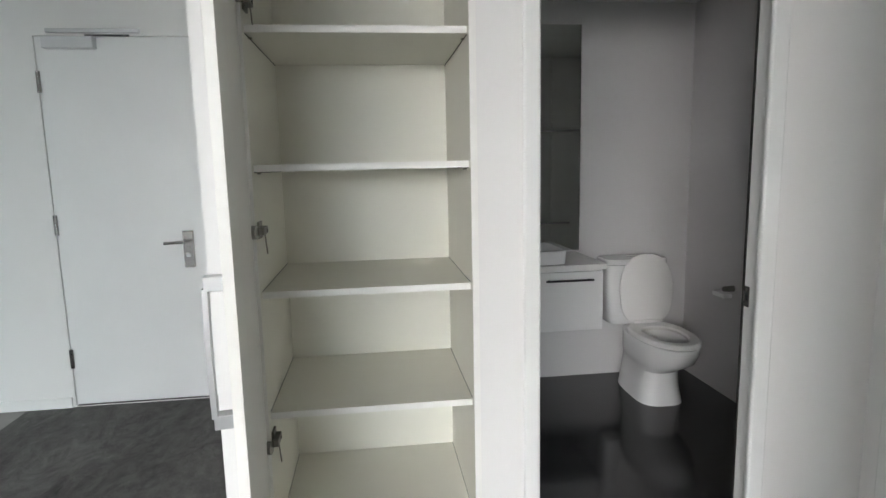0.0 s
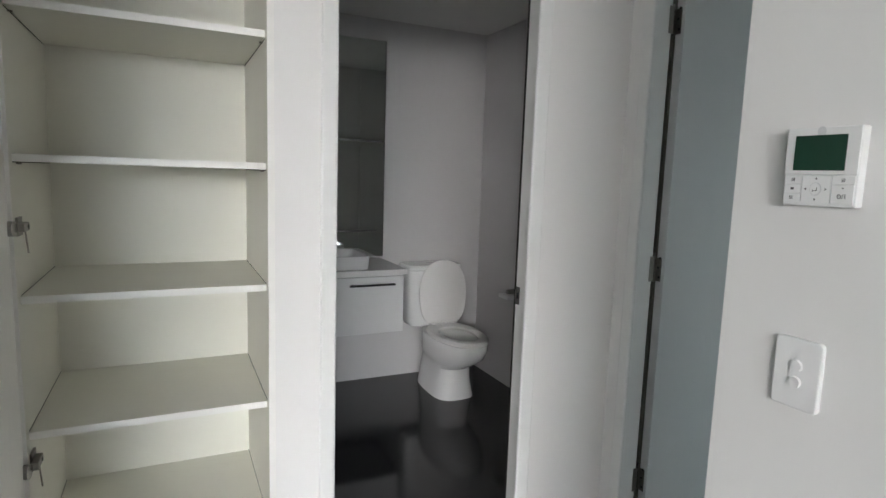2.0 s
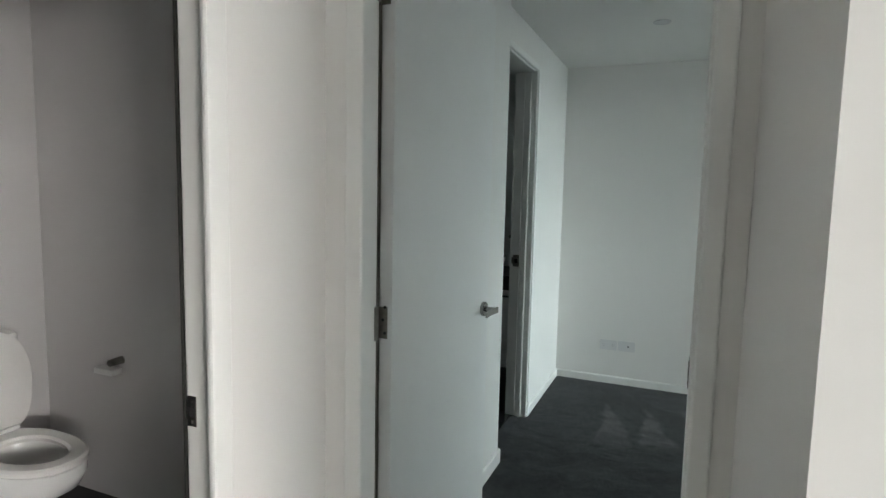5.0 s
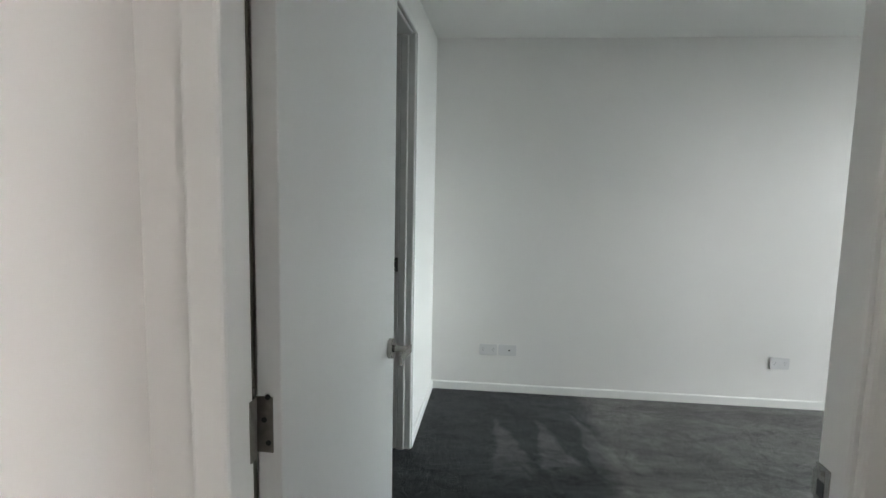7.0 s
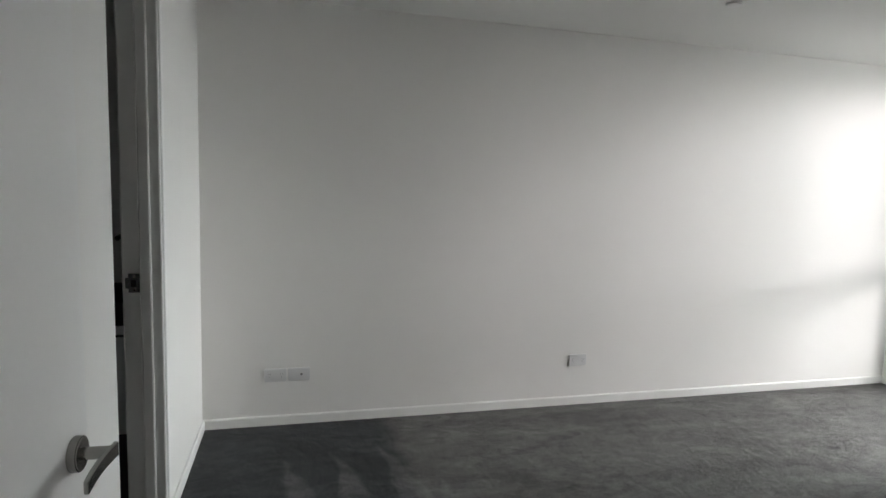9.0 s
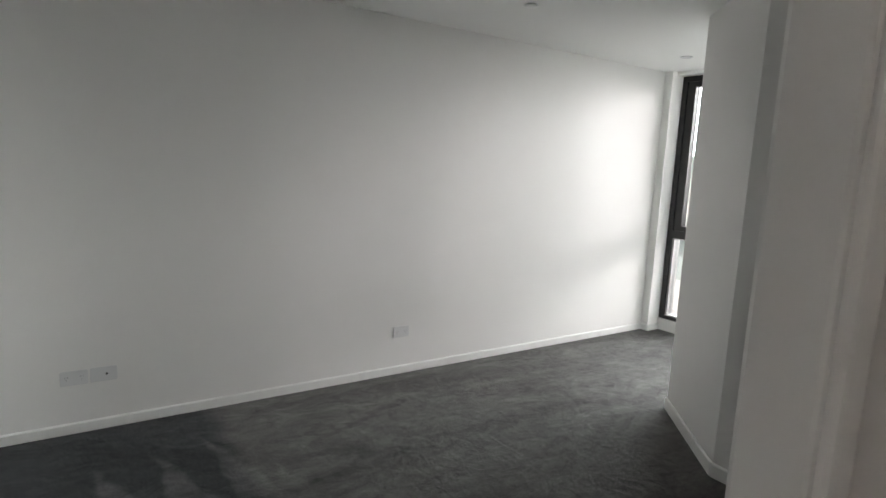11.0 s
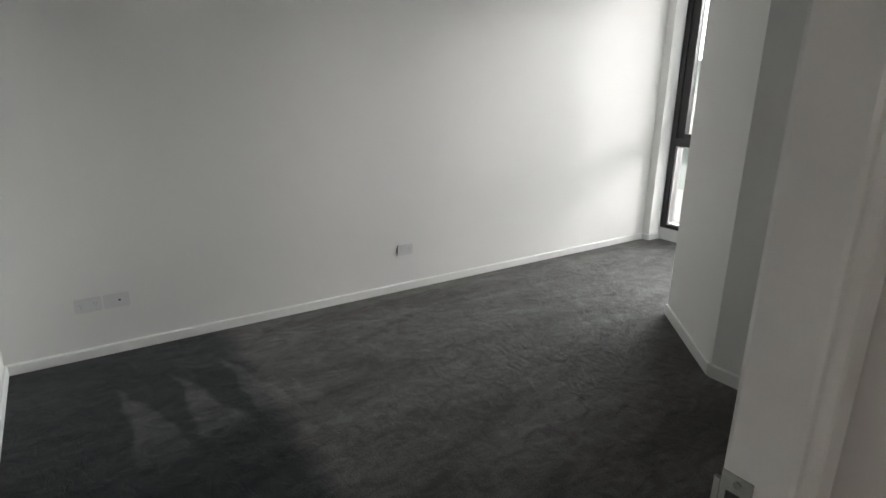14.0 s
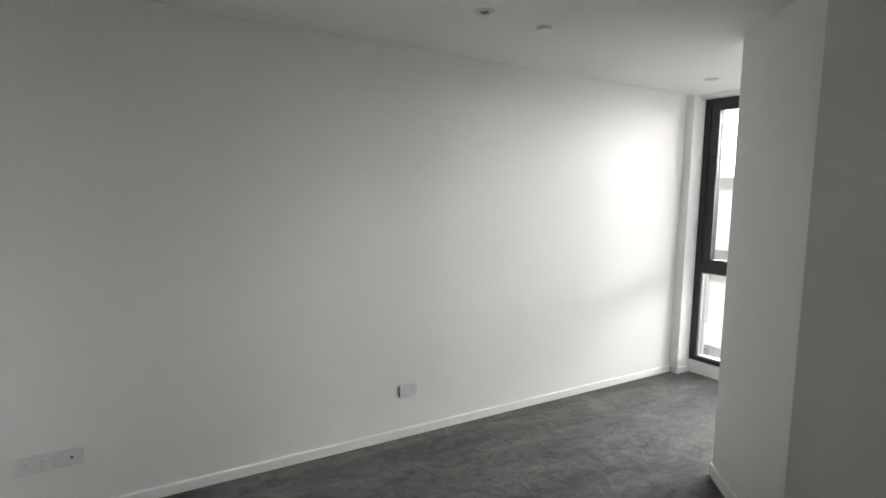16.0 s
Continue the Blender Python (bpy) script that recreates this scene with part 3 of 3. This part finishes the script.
def switch_plate(bm_w, bm_h, depth=0.009):
    bm = bmesh.new()
    box(bm, -bm_w / 2, -depth, -bm_h / 2, bm_w / 2, -0.0005, bm_h / 2)
    up = [e for e in bm.edges if abs(e.verts[0].co.x - e.verts[1].co.x) < 1e-6 and abs(e.verts[0].co.z - e.verts[1].co.z) < 1e-6]
    bmesh.ops.bevel(bm, geom=up, offset=0.008, segments=4, affect="EDGES", profile=0.5)
    front = [e for e in bm.edges if all(abs(v.co.y + depth) < 1e-6 for v in e.verts)]
    bmesh.ops.bevel(bm, geom=front, offset=0.0025, segments=2, affect="EDGES", profile=0.5)
    return bm


sw = thing("light_switch", "white two-button light switch plate below the controller", "switch", at=(1.345, 1.009, 1.036), turn=-90)
sw.scale = (0.963, 0.963, 0.963)
part("plate", switch_plate(0.074, 0.112), PLASTIC, sw)
for z in (-0.013, 0.013):
    part("rocker", cyl(bmesh.new(), (0.001, -0.0085, z), (0.001, -0.013, z), 0.0095, 0.0085, sides=24), PLASTIC, sw, "raised round button", True)


def outlet(name, label, y, z, holes=2):
    o = thing(name, label, "outlet", "outlets along the bedroom wall", at=(FAR - 0.0015, y, z), turn=-90)
    o.scale = (1, 0.4, 1)
    pl = part("plate", switch_plate(0.116, 0.073, 0.010), OUTLET, o)
    if holes == 2:
        for x in (-0.032, 0.032):
            for dx, rot in ((-0.006, 30), (0.006, -30), (0, 0)):
                s = part("slot", boxes((-0.0008, -0.0008, -0.004, 0.0008, 0.0, 0.004)), INK, o)
                s.matrix_basis = pose(x + dx, -0.0100, 0.006 if dx else -0.008, 0, rot if dx else 0, 0)
            part("rocker", boxes((x - 0.005, -0.0125, 0.018, x + 0.005, -0.0095, 0.030), bevel=0.001), OUTLET, o)
    else:
        part("socket", cyl(bmesh.new(), (0.012, -0.0095, 0.0), (0.012, -0.013, 0.0), 0.006, sides=16), INK, o, "dark aerial socket")
    return o


outlet("power_outlet", "white double power outlet above the skirting", 1.711, 0.280)
outlet("aerial_outlet", "white aerial socket plate beside the power outlet", 1.586, 0.281, 1)
outlet("power_outlet", "white double power outlet, alone, above the skirting", -0.100, 0.284)


# ---- ceiling fittings ----
def downlight(x, y, z):
    d = thing("downlight", "white recessed ceiling downlight, switched off", "downlight", "ceiling downlights", at=(x, y, z))
    bm = loft([[(r * math.cos(2 * math.pi * k / 32), r * math.sin(2 * math.pi * k / 32), h) for k in range(32)] for r, h in ((0.045, -0.0005), (0.044, -0.005), (0.036, -0.006), (0.030, -0.0005))])
    part("rim", bm, GREYPLASTIC, d, smooth=True)
    part("lens", cyl(bmesh.new(), (0, 0, -0.004), (0, 0, -0.0012), 0.029, sides=24), GREYPLASTIC, d, "dull glass lens")


def smoke_detector(x, y, z):
    d = thing("smoke_detector", "white round smoke detector on the ceiling", "smoke detector", at=(x, y, z))
    bm = loft([[(r * math.cos(2 * math.pi * k / 32), r * math.sin(2 * math.pi * k / 32), h) for k in range(32)] for r, h in ((0.036, -0.0005), (0.036, -0.006), (0.033, -0.010), (0.02, -0.013), (0.008, -0.014))])
    part("cover", bm, PLASTIC, d, smooth=True)
    part("base_ring", cyl(bmesh.new(), (0, 0, -0.003), (0, 0, -0.0005), 0.038, sides=32), GREYPLASTIC, d)


def sprinkler(x, y, z):
    d = thing("sprinkler", "recessed chrome sprinkler head in the ceiling", "sprinkler", at=(x, y, z))
    bm = loft([[(r * math.cos(2 * math.pi * k / 32), r * math.sin(2 * math.pi * k / 32), h) for k in range(32)] for r, h in ((0.046, -0.0005), (0.045, -0.006), (0.034, -0.008), (0.026, -0.001))])
    part("escutcheon", bm, PLASTIC, d, smooth=True)
    part("head", cyl(cyl(bmesh.new(), (0, 0, -0.001), (0, 0, -0.006), 0.020, 0.018), (0, 0, -0.006), (0, 0, -0.010), 0.013), STEEL, d, "dark metal head", True)


downlight(3.99, 1.423, H)
downlight(4.455, -2.14, H)
sprinkler(4.187, -0.024, H)
smoke_detector(4.225, -0.41, H)

# ---- bathroom ----
TX, TY = 2.03, BACK - 0.001
toilet = thing("toilet", "white ceramic close-coupled toilet with the lid up", "toilet", at=(TX, TY, 0.004))
R = []
for z, rx, fr, bk, cy, pw in ((0.0, 0.128, 0.165, 0.30, -0.37, 3.0), (0.03, 0.122, 0.158, 0.30, -0.37, 3.0), (0.10, 0.112, 0.145, 0.30, -0.37, 2.8), (0.18, 0.106, 0.138, 0.30, -0.38, 2.6),
                              (0.222, 0.128, 0.195, 0.30, -0.40, 2.4), (0.268, 0.149, 0.252, 0.30, -0.42, 2.3), (0.325, 0.154, 0.280, 0.30, -0.43, 2.3), (0.362, 0.155, 0.284, 0.30, -0.43, 2.3)):
    R.append(oval(-0.022, cy, z, rx, fr, bk, 44, pw))
R += [oval(-0.022, -0.43, 0.366, 0.153, 0.278, 0.29, 44, 2.3), oval(-0.022, -0.46, 0.365, 0.120, 0.222, 0.15, 44, 2.1), oval(-0.022, -0.46, 0.335, 0.116, 0.212, 0.14, 44, 2.1),
      oval(-0.022, -0.45, 0.24, 0.082, 0.150, 0.12, 44, 2.0), oval(-0.022, -0.44, 0.17, 0.045, 0.06, 0.06, 44, 2.0)]
part("pan", loft(R), CERAMIC, toilet, smooth=True)
part("water", loft([oval(-0.022, -0.445, 0.222, 0.071, 0.125, 0.103, 32, 2.0), oval(-0.022, -0.445, 0.223, 0.070, 0.124, 0.102, 32, 2.0)]), BATHFLOOR, toilet, "dark water in the pan")
S = [oval(-0.022, -0.43, 0.371, 0.157, 0.288, 0.205, 44, 2.3), oval(-0.022, -0.43, 0.386, 0.157, 0.288, 0.205, 44, 2.3), oval(-0.022, -0.43, 0.394, 0.147, 0.278, 0.196, 44, 2.3),
     oval(-0.022, -0.46, 0.394, 0.106, 0.200, 0.125, 44, 2.1), oval(-0.022, -0.46, 0.385, 0.098, 0.190, 0.117, 44, 2.1), oval(-0.022, -0.46, 0.371, 0.101, 0.195, 0.120, 44, 2.1)]
bm = loft(S + [S[0]], False, False)
bmesh.ops.remove_doubles(bm, verts=bm.verts, dist=1e-5)
part("seat", bm, SEAT, toilet, smooth=True)
lid = []
for off, k in ((0.0, 0.97), (0.004, 1.0), (0.013, 1.0), (0.018, 0.95)):
    top_half, low_half = oval(0, 0, 0, 0.160, 0.185, 0.216, 44, 2.35), oval(0, 0, 0, 0.160, 0.185, 0.216, 44, 3.6)
    lid.append([(x * k * (1 + 0.10 * min(0, y) / 0.185), -off, y * k) for x, y, _ in top_half[:23] + low_half[23:]])
lid_part = part("lid", loft(lid), SEAT, toilet, "raised seat lid", True)
lid_part.matrix_basis = pose(-0.018, -0.242, 0.576, -3.5, 0, 0)
part("seat_hinge", boxes((-0.102, -0.276, 0.392, 0.078, -0.222, 0.413), bevel=0.007), SEAT, toilet, "white hinge bar behind the seat", True)
cis = [[(x, y, z) for x, y, _ in oval(-0.046, -0.105, 0, rx, fr, 0.10, 44, 5.0)] for z, rx, fr in ((0.368, 0.150, 0.075), (0.395, 0.168, 0.085), (0.60, 0.180, 0.095), (0.722, 0.184, 0.098))]
part("cistern", loft(cis), CERAMIC, toilet, smooth=True)
cl = [[(x, y, z) for x, y, _ in oval(-0.046, -0.108, 0, rx, fr, 0.102, 44, 5.0)] for z, rx, fr in ((0.724, 0.184, 0.098), (0.727, 0.191, 0.106), (0.749, 0.191, 0.106), (0.757, 0.184, 0.098))]
cl_part = part("cistern_lid", loft(cl), CERAMIC, toilet, smooth=True)
part("flush_button", cyl(bmesh.new(), (-0.046, -0.10, 0.756), (-0.046, -0.10, 0.763), 0.022, sides=24), CHROME, cl_part, "chrome flush button", True)
for x in (-0.112, 0.112):
    part("floor_bolt_cap", cyl(bmesh.new(), (x * 0.96, -0.22, 0.06), (x * 1.06, -0.22, 0.06), 0.012, 0.009, sides=14), CERAMIC, toilet)

VF = 3.42
vanity = thing("vanity", "white gloss wall-hung vanity with one drawer", "vanity")
part("body", boxes((1.00, VF + 0.026, 0.43, 1.668, BACK - 0.001, 0.762), bevel=0.0015), GLOSS, vanity)
dr = part("drawer_front", boxes((1.003, VF + 0.006, 0.434, 1.665, VF + 0.0255, 0.752), bevel=0.002), GLOSS, vanity)
hb = part("handle", cyl(bmesh.new(), (1.348, VF - 0.019, 0.711), (1.604, VF - 0.019, 0.711), 0.006, sides=14), DARK, dr, "dark bar handle", True)
for x in (1.368, 1.584):
    part("stem", cyl(bmesh.new(), (x, VF - 0.019, 0.711), (x, VF + 0.006, 0.711), 0.004, sides=10), DARK, hb)
part("benchtop", boxes((0.99, VF - 0.012, 0.764, 1.678, BACK - 0.001, 0.792), bevel=0.003), STONE, vanity, "white stone benchtop")


def basin(cx, cy):
    out = [[(x, y, z) for x, y, _ in oval(cx, cy, 0, rx, ry, ry, 48, 8.0)] for z, rx, ry in
           ((0.793, 0.195, 0.168), (0.862, 0.200, 0.173), (0.866, 0.197, 0.170), (0.866, 0.184, 0.156), (0.860, 0.180, 0.152), (0.818, 0.168, 0.140), (0.808, 0.10, 0.08))]
    return loft(out)


bs = thing("basin", "white rectangular counter basin on the vanity top", "basin")
part("bowl", basin(1.282, 3.61), CERAMIC, bs, smooth=True)
part("waste", cyl(bmesh.new(), (1.282, 3.61, 0.8085), (1.282, 3.61, 0.812), 0.022, sides=20), CHROME, bs, "chrome waste", True)
tap = thing("basin_tap", "chrome mixer tap behind the basin", "tap", at=(1.30, 3.822, 0.792))
part("body", cyl(bmesh.new(), (0, 0, 0), (0, 0, 0.16), 0.021, 0.019), CHROME, tap, smooth=True)
part("spout", cyl(bmesh.new(), (0, 0, 0.12), (0, -0.125, 0.105), 0.013, 0.011), CHROME, tap, smooth=True)
part("lever", cyl(bmesh.new(), (0, 0.005, 0.165), (0.03, -0.085, 0.19), 0.009, 0.006), CHROME, tap, smooth=True)

MY = BACK - 0.018
cab = thing("wall_mirror", "tall frameless wall mirror above the vanity", "mirror")
part("backing", boxes((0.96, MY + 0.006, 0.800, 1.689, BACK - 0.0005, 2.105)), GLOSS, cab)
part("mirror_panel", boxes((0.96, MY, 0.800, 1.689, MY + 0.0058, 2.105), bevel=0.0012), MIRROR, cab, "dark reflecting mirror panel")
part("edge_trim", boxes((1.6892, MY - 0.002, 0.800, 1.694, BACK - 0.0005, 2.105)), CHROME, cab, "bright metal side edge")



def towel_rail(x0, x1, z, label):
    """A square bar on two posts, on the inner face of the bathroom's front wall."""
    y = FW + 0.09
    t = thing("towel_rail", label, "towel rail", "towel rails in the bathroom", at=(0, y, z))
    part("bar", boxes((x0, 0.055, -0.010, x1, 0.067, 0.010), bevel=0.002), CHROME, t)
    for x in (x0 + 0.03, x1 - 0.03):
        part("post", boxes((x - 0.011, 0.0005, -0.009, x + 0.011, 0.0548, 0.009), bevel=0.002), CHROME, t)
        part("wall_plate", boxes((x - 0.022, 0.0002, -0.022, x + 0.022, 0.006, 0.022), bevel=0.002), CHROME, t)
    return t


towel_rail(1.68, 2.345, 1.604, "long chrome towel rail on the gloss bathroom wall")
towel_rail(1.68, 2.205, 0.796, "lower chrome towel rail on the gloss bathroom wall")

rl = thing("toilet_roll_holder", "chrome toilet roll holder with a flat plate on the wall", "toilet roll holder", at=(BR, 3.458, 0.60))
part("mount", cyl(bmesh.new(), (-0.0005, -0.058, 0.026), (-0.058, -0.058, 0.026), 0.017, 0.014), NICKEL, rl, smooth=True)
part("plate", boxes((-0.088, -0.110, -0.014, -0.040, -0.004, 0.010), bevel=0.003), PLASTIC, rl, "white flat arm")

# ensuite, seen as a dark room through its doorway
ev = thing("vanity", "white wall-hung vanity with dark top in the unlit ensuite", "vanity")
part("body", boxes((4.47, 2.23, 0.36, FAR - 0.001, 3.1, 0.70), bevel=0.002), GLOSS, ev)
part("drawer_front", boxes((4.452, 2.233, 0.365, 4.4695, 3.097, 0.695), bevel=0.002), GLOSS, ev)
part("handle", cyl(bmesh.new(), (4.435, 2.30, 0.66), (4.435, 2.7, 0.66), 0.006, sides=12), DARK, ev, smooth=True)
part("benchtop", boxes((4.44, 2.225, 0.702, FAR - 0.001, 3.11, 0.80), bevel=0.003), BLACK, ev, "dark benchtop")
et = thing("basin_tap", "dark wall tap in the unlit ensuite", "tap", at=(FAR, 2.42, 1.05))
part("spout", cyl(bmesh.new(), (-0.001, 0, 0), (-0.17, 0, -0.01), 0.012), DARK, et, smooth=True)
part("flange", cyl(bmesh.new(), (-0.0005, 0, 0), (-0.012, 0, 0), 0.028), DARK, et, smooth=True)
eb = thing("basin", "round white basin on the ensuite vanity", "basin")
part("bowl", loft([oval(4.70, 2.62, z, r, r, r, 40, 2.0) for z, r in ((0.801, 0.13), (0.86, 0.18), (0.90, 0.19), (0.90, 0.18), (0.83, 0.10), (0.82, 0.03))]), CERAMIC, eb, smooth=True)


# ---- windows ----
def window_unit(name, label, x0, x1, y, z0, z1, bars, transom=None):
    """Black aluminium frame in an x-z plane, with bars at the given x and one glass pane a field."""
    w = tagged(new(name), label, "window", kind="structure")
    f = 0.045
    part("window_frame", boxes((x0, y - 0.05, z0, x0 + f, y + 0.05, z1), (x1 - f, y - 0.05, z0, x1, y + 0.05, z1), (x0 + f, y - 0.05, z0, x1 - f, y + 0.05, z0 + 0.03), (x0 + f, y - 0.05, z1 - f, x1 - f, y + 0.05, z1)), BLACK, w)
    cols = [x0 + f, *bars, x1 - f]
    for b in bars:
        part("mullion", boxes((b - 0.03, y - 0.045, z0 + 0.03, b + 0.03, y + 0.045, z1 - f)), BLACK, w)
    for i, (a, b) in enumerate(zip(cols, cols[1:])):
        a2, b2 = a + (0.03 if i else 0), b - (0.03 if i < len(cols) - 2 else 0)
        rows = [(z0 + 0.03, z1 - f)] if transom is None else [(z0 + 0.03, transom - 0.033), (transom + 0.033, z1 - f)]
        if transom:
            part("transom", boxes((a2, y - 0.048, transom - 0.033, b2, y + 0.056, transom + 0.033)), BLACK, w)
        for k, (u, v) in enumerate(rows):
            s = 0.072 if k else 0.022
            sash = part("sash", boxes((a2 + 0.002, y - 0.03, u, a2 + s, y + 0.035, v), (b2 - s, y - 0.03, u, b2 - 0.002, y + 0.035, v), (a2 + s, y - 0.03, u, b2 - s, y + 0.035, u + s * 0.6), (a2 + s, y - 0.03, v - s * 0.6, b2 - s, y + 0.035, v), bevel=0.002), BLACK if k else ALU, w,
                        "black opening sash" if k else "grey glazing bead")
            pane = part("pane", boxes((a2 + s, y - 0.004, u + s * 0.6, b2 - s, y + 0.004, v - s * 0.6)), GLASS, sash, "clear glass pane")
            pane.visible_shadow = False
    return w


# The unseen width behind the angled wall is added to let in more light.
window_unit("window_1", "tall black-framed bedroom window with opening upper sash", 2.304, 4.874, -2.790, 0.108, 2.219, (3.16, 4.02), 0.874)
window_unit("window_2", "wide black-framed living room glazing", -3.646, 0.446, SOUTH - 0.06, 0.104, 2.168, (-2.3, -0.95))

# ---- outside ----
structure("ground", boxes((-300, -600, -9.2, 300, 300, -9.0)), PAVING, "pale street paving far below", "ground")


def neighbour(x0, x1, y, storeys, label):
    h = thing("apartment_building", label, "building", at=(0, 0, -9.0))
    deep, st = 9.0, 3.0
    part("wall", boxes((x0, y - deep, 0, x1, y, storeys * st)), FACADE, h)
    part("roof", boxes((x0 - 0.3, y - deep - 0.3, storeys * st, x1 + 0.3, y + 0.3, storeys * st + 0.35)), CONCRETE, h)
    for k in range(storeys):
        z = k * st
        part("balcony_slab", boxes((x0, y, z + st - 0.22, x1, y + 1.1, z + st)), CONCRETE, h)
        n = int((x1 - x0) / 3.2)
        for i in range(n):
            a = x0 + (i + 0.5) * (x1 - x0) / n
            w = part("window", boxes((a - 1.05, y, z + 0.15, a + 1.05, y + 0.05, z + 2.35)), CONCRETE, h)
            part("pane", boxes((a - 0.97, y + 0.051, z + 0.22, a - 0.03, y + 0.06, z + 2.28)), FARGLASS, w)
            part("pane", boxes((a + 0.03, y + 0.051, z + 0.22, a + 0.97, y + 0.06, z + 2.28)), FARGLASS, w)
            part("balustrade", boxes((a - 1.3, y + 1.02, z + st, a + 1.3, y + 1.06, z + st + 1.0)), FACADE, h)


neighbour(-4.0, 22.0, -16.0, 4, "pale rendered apartment building across the street")
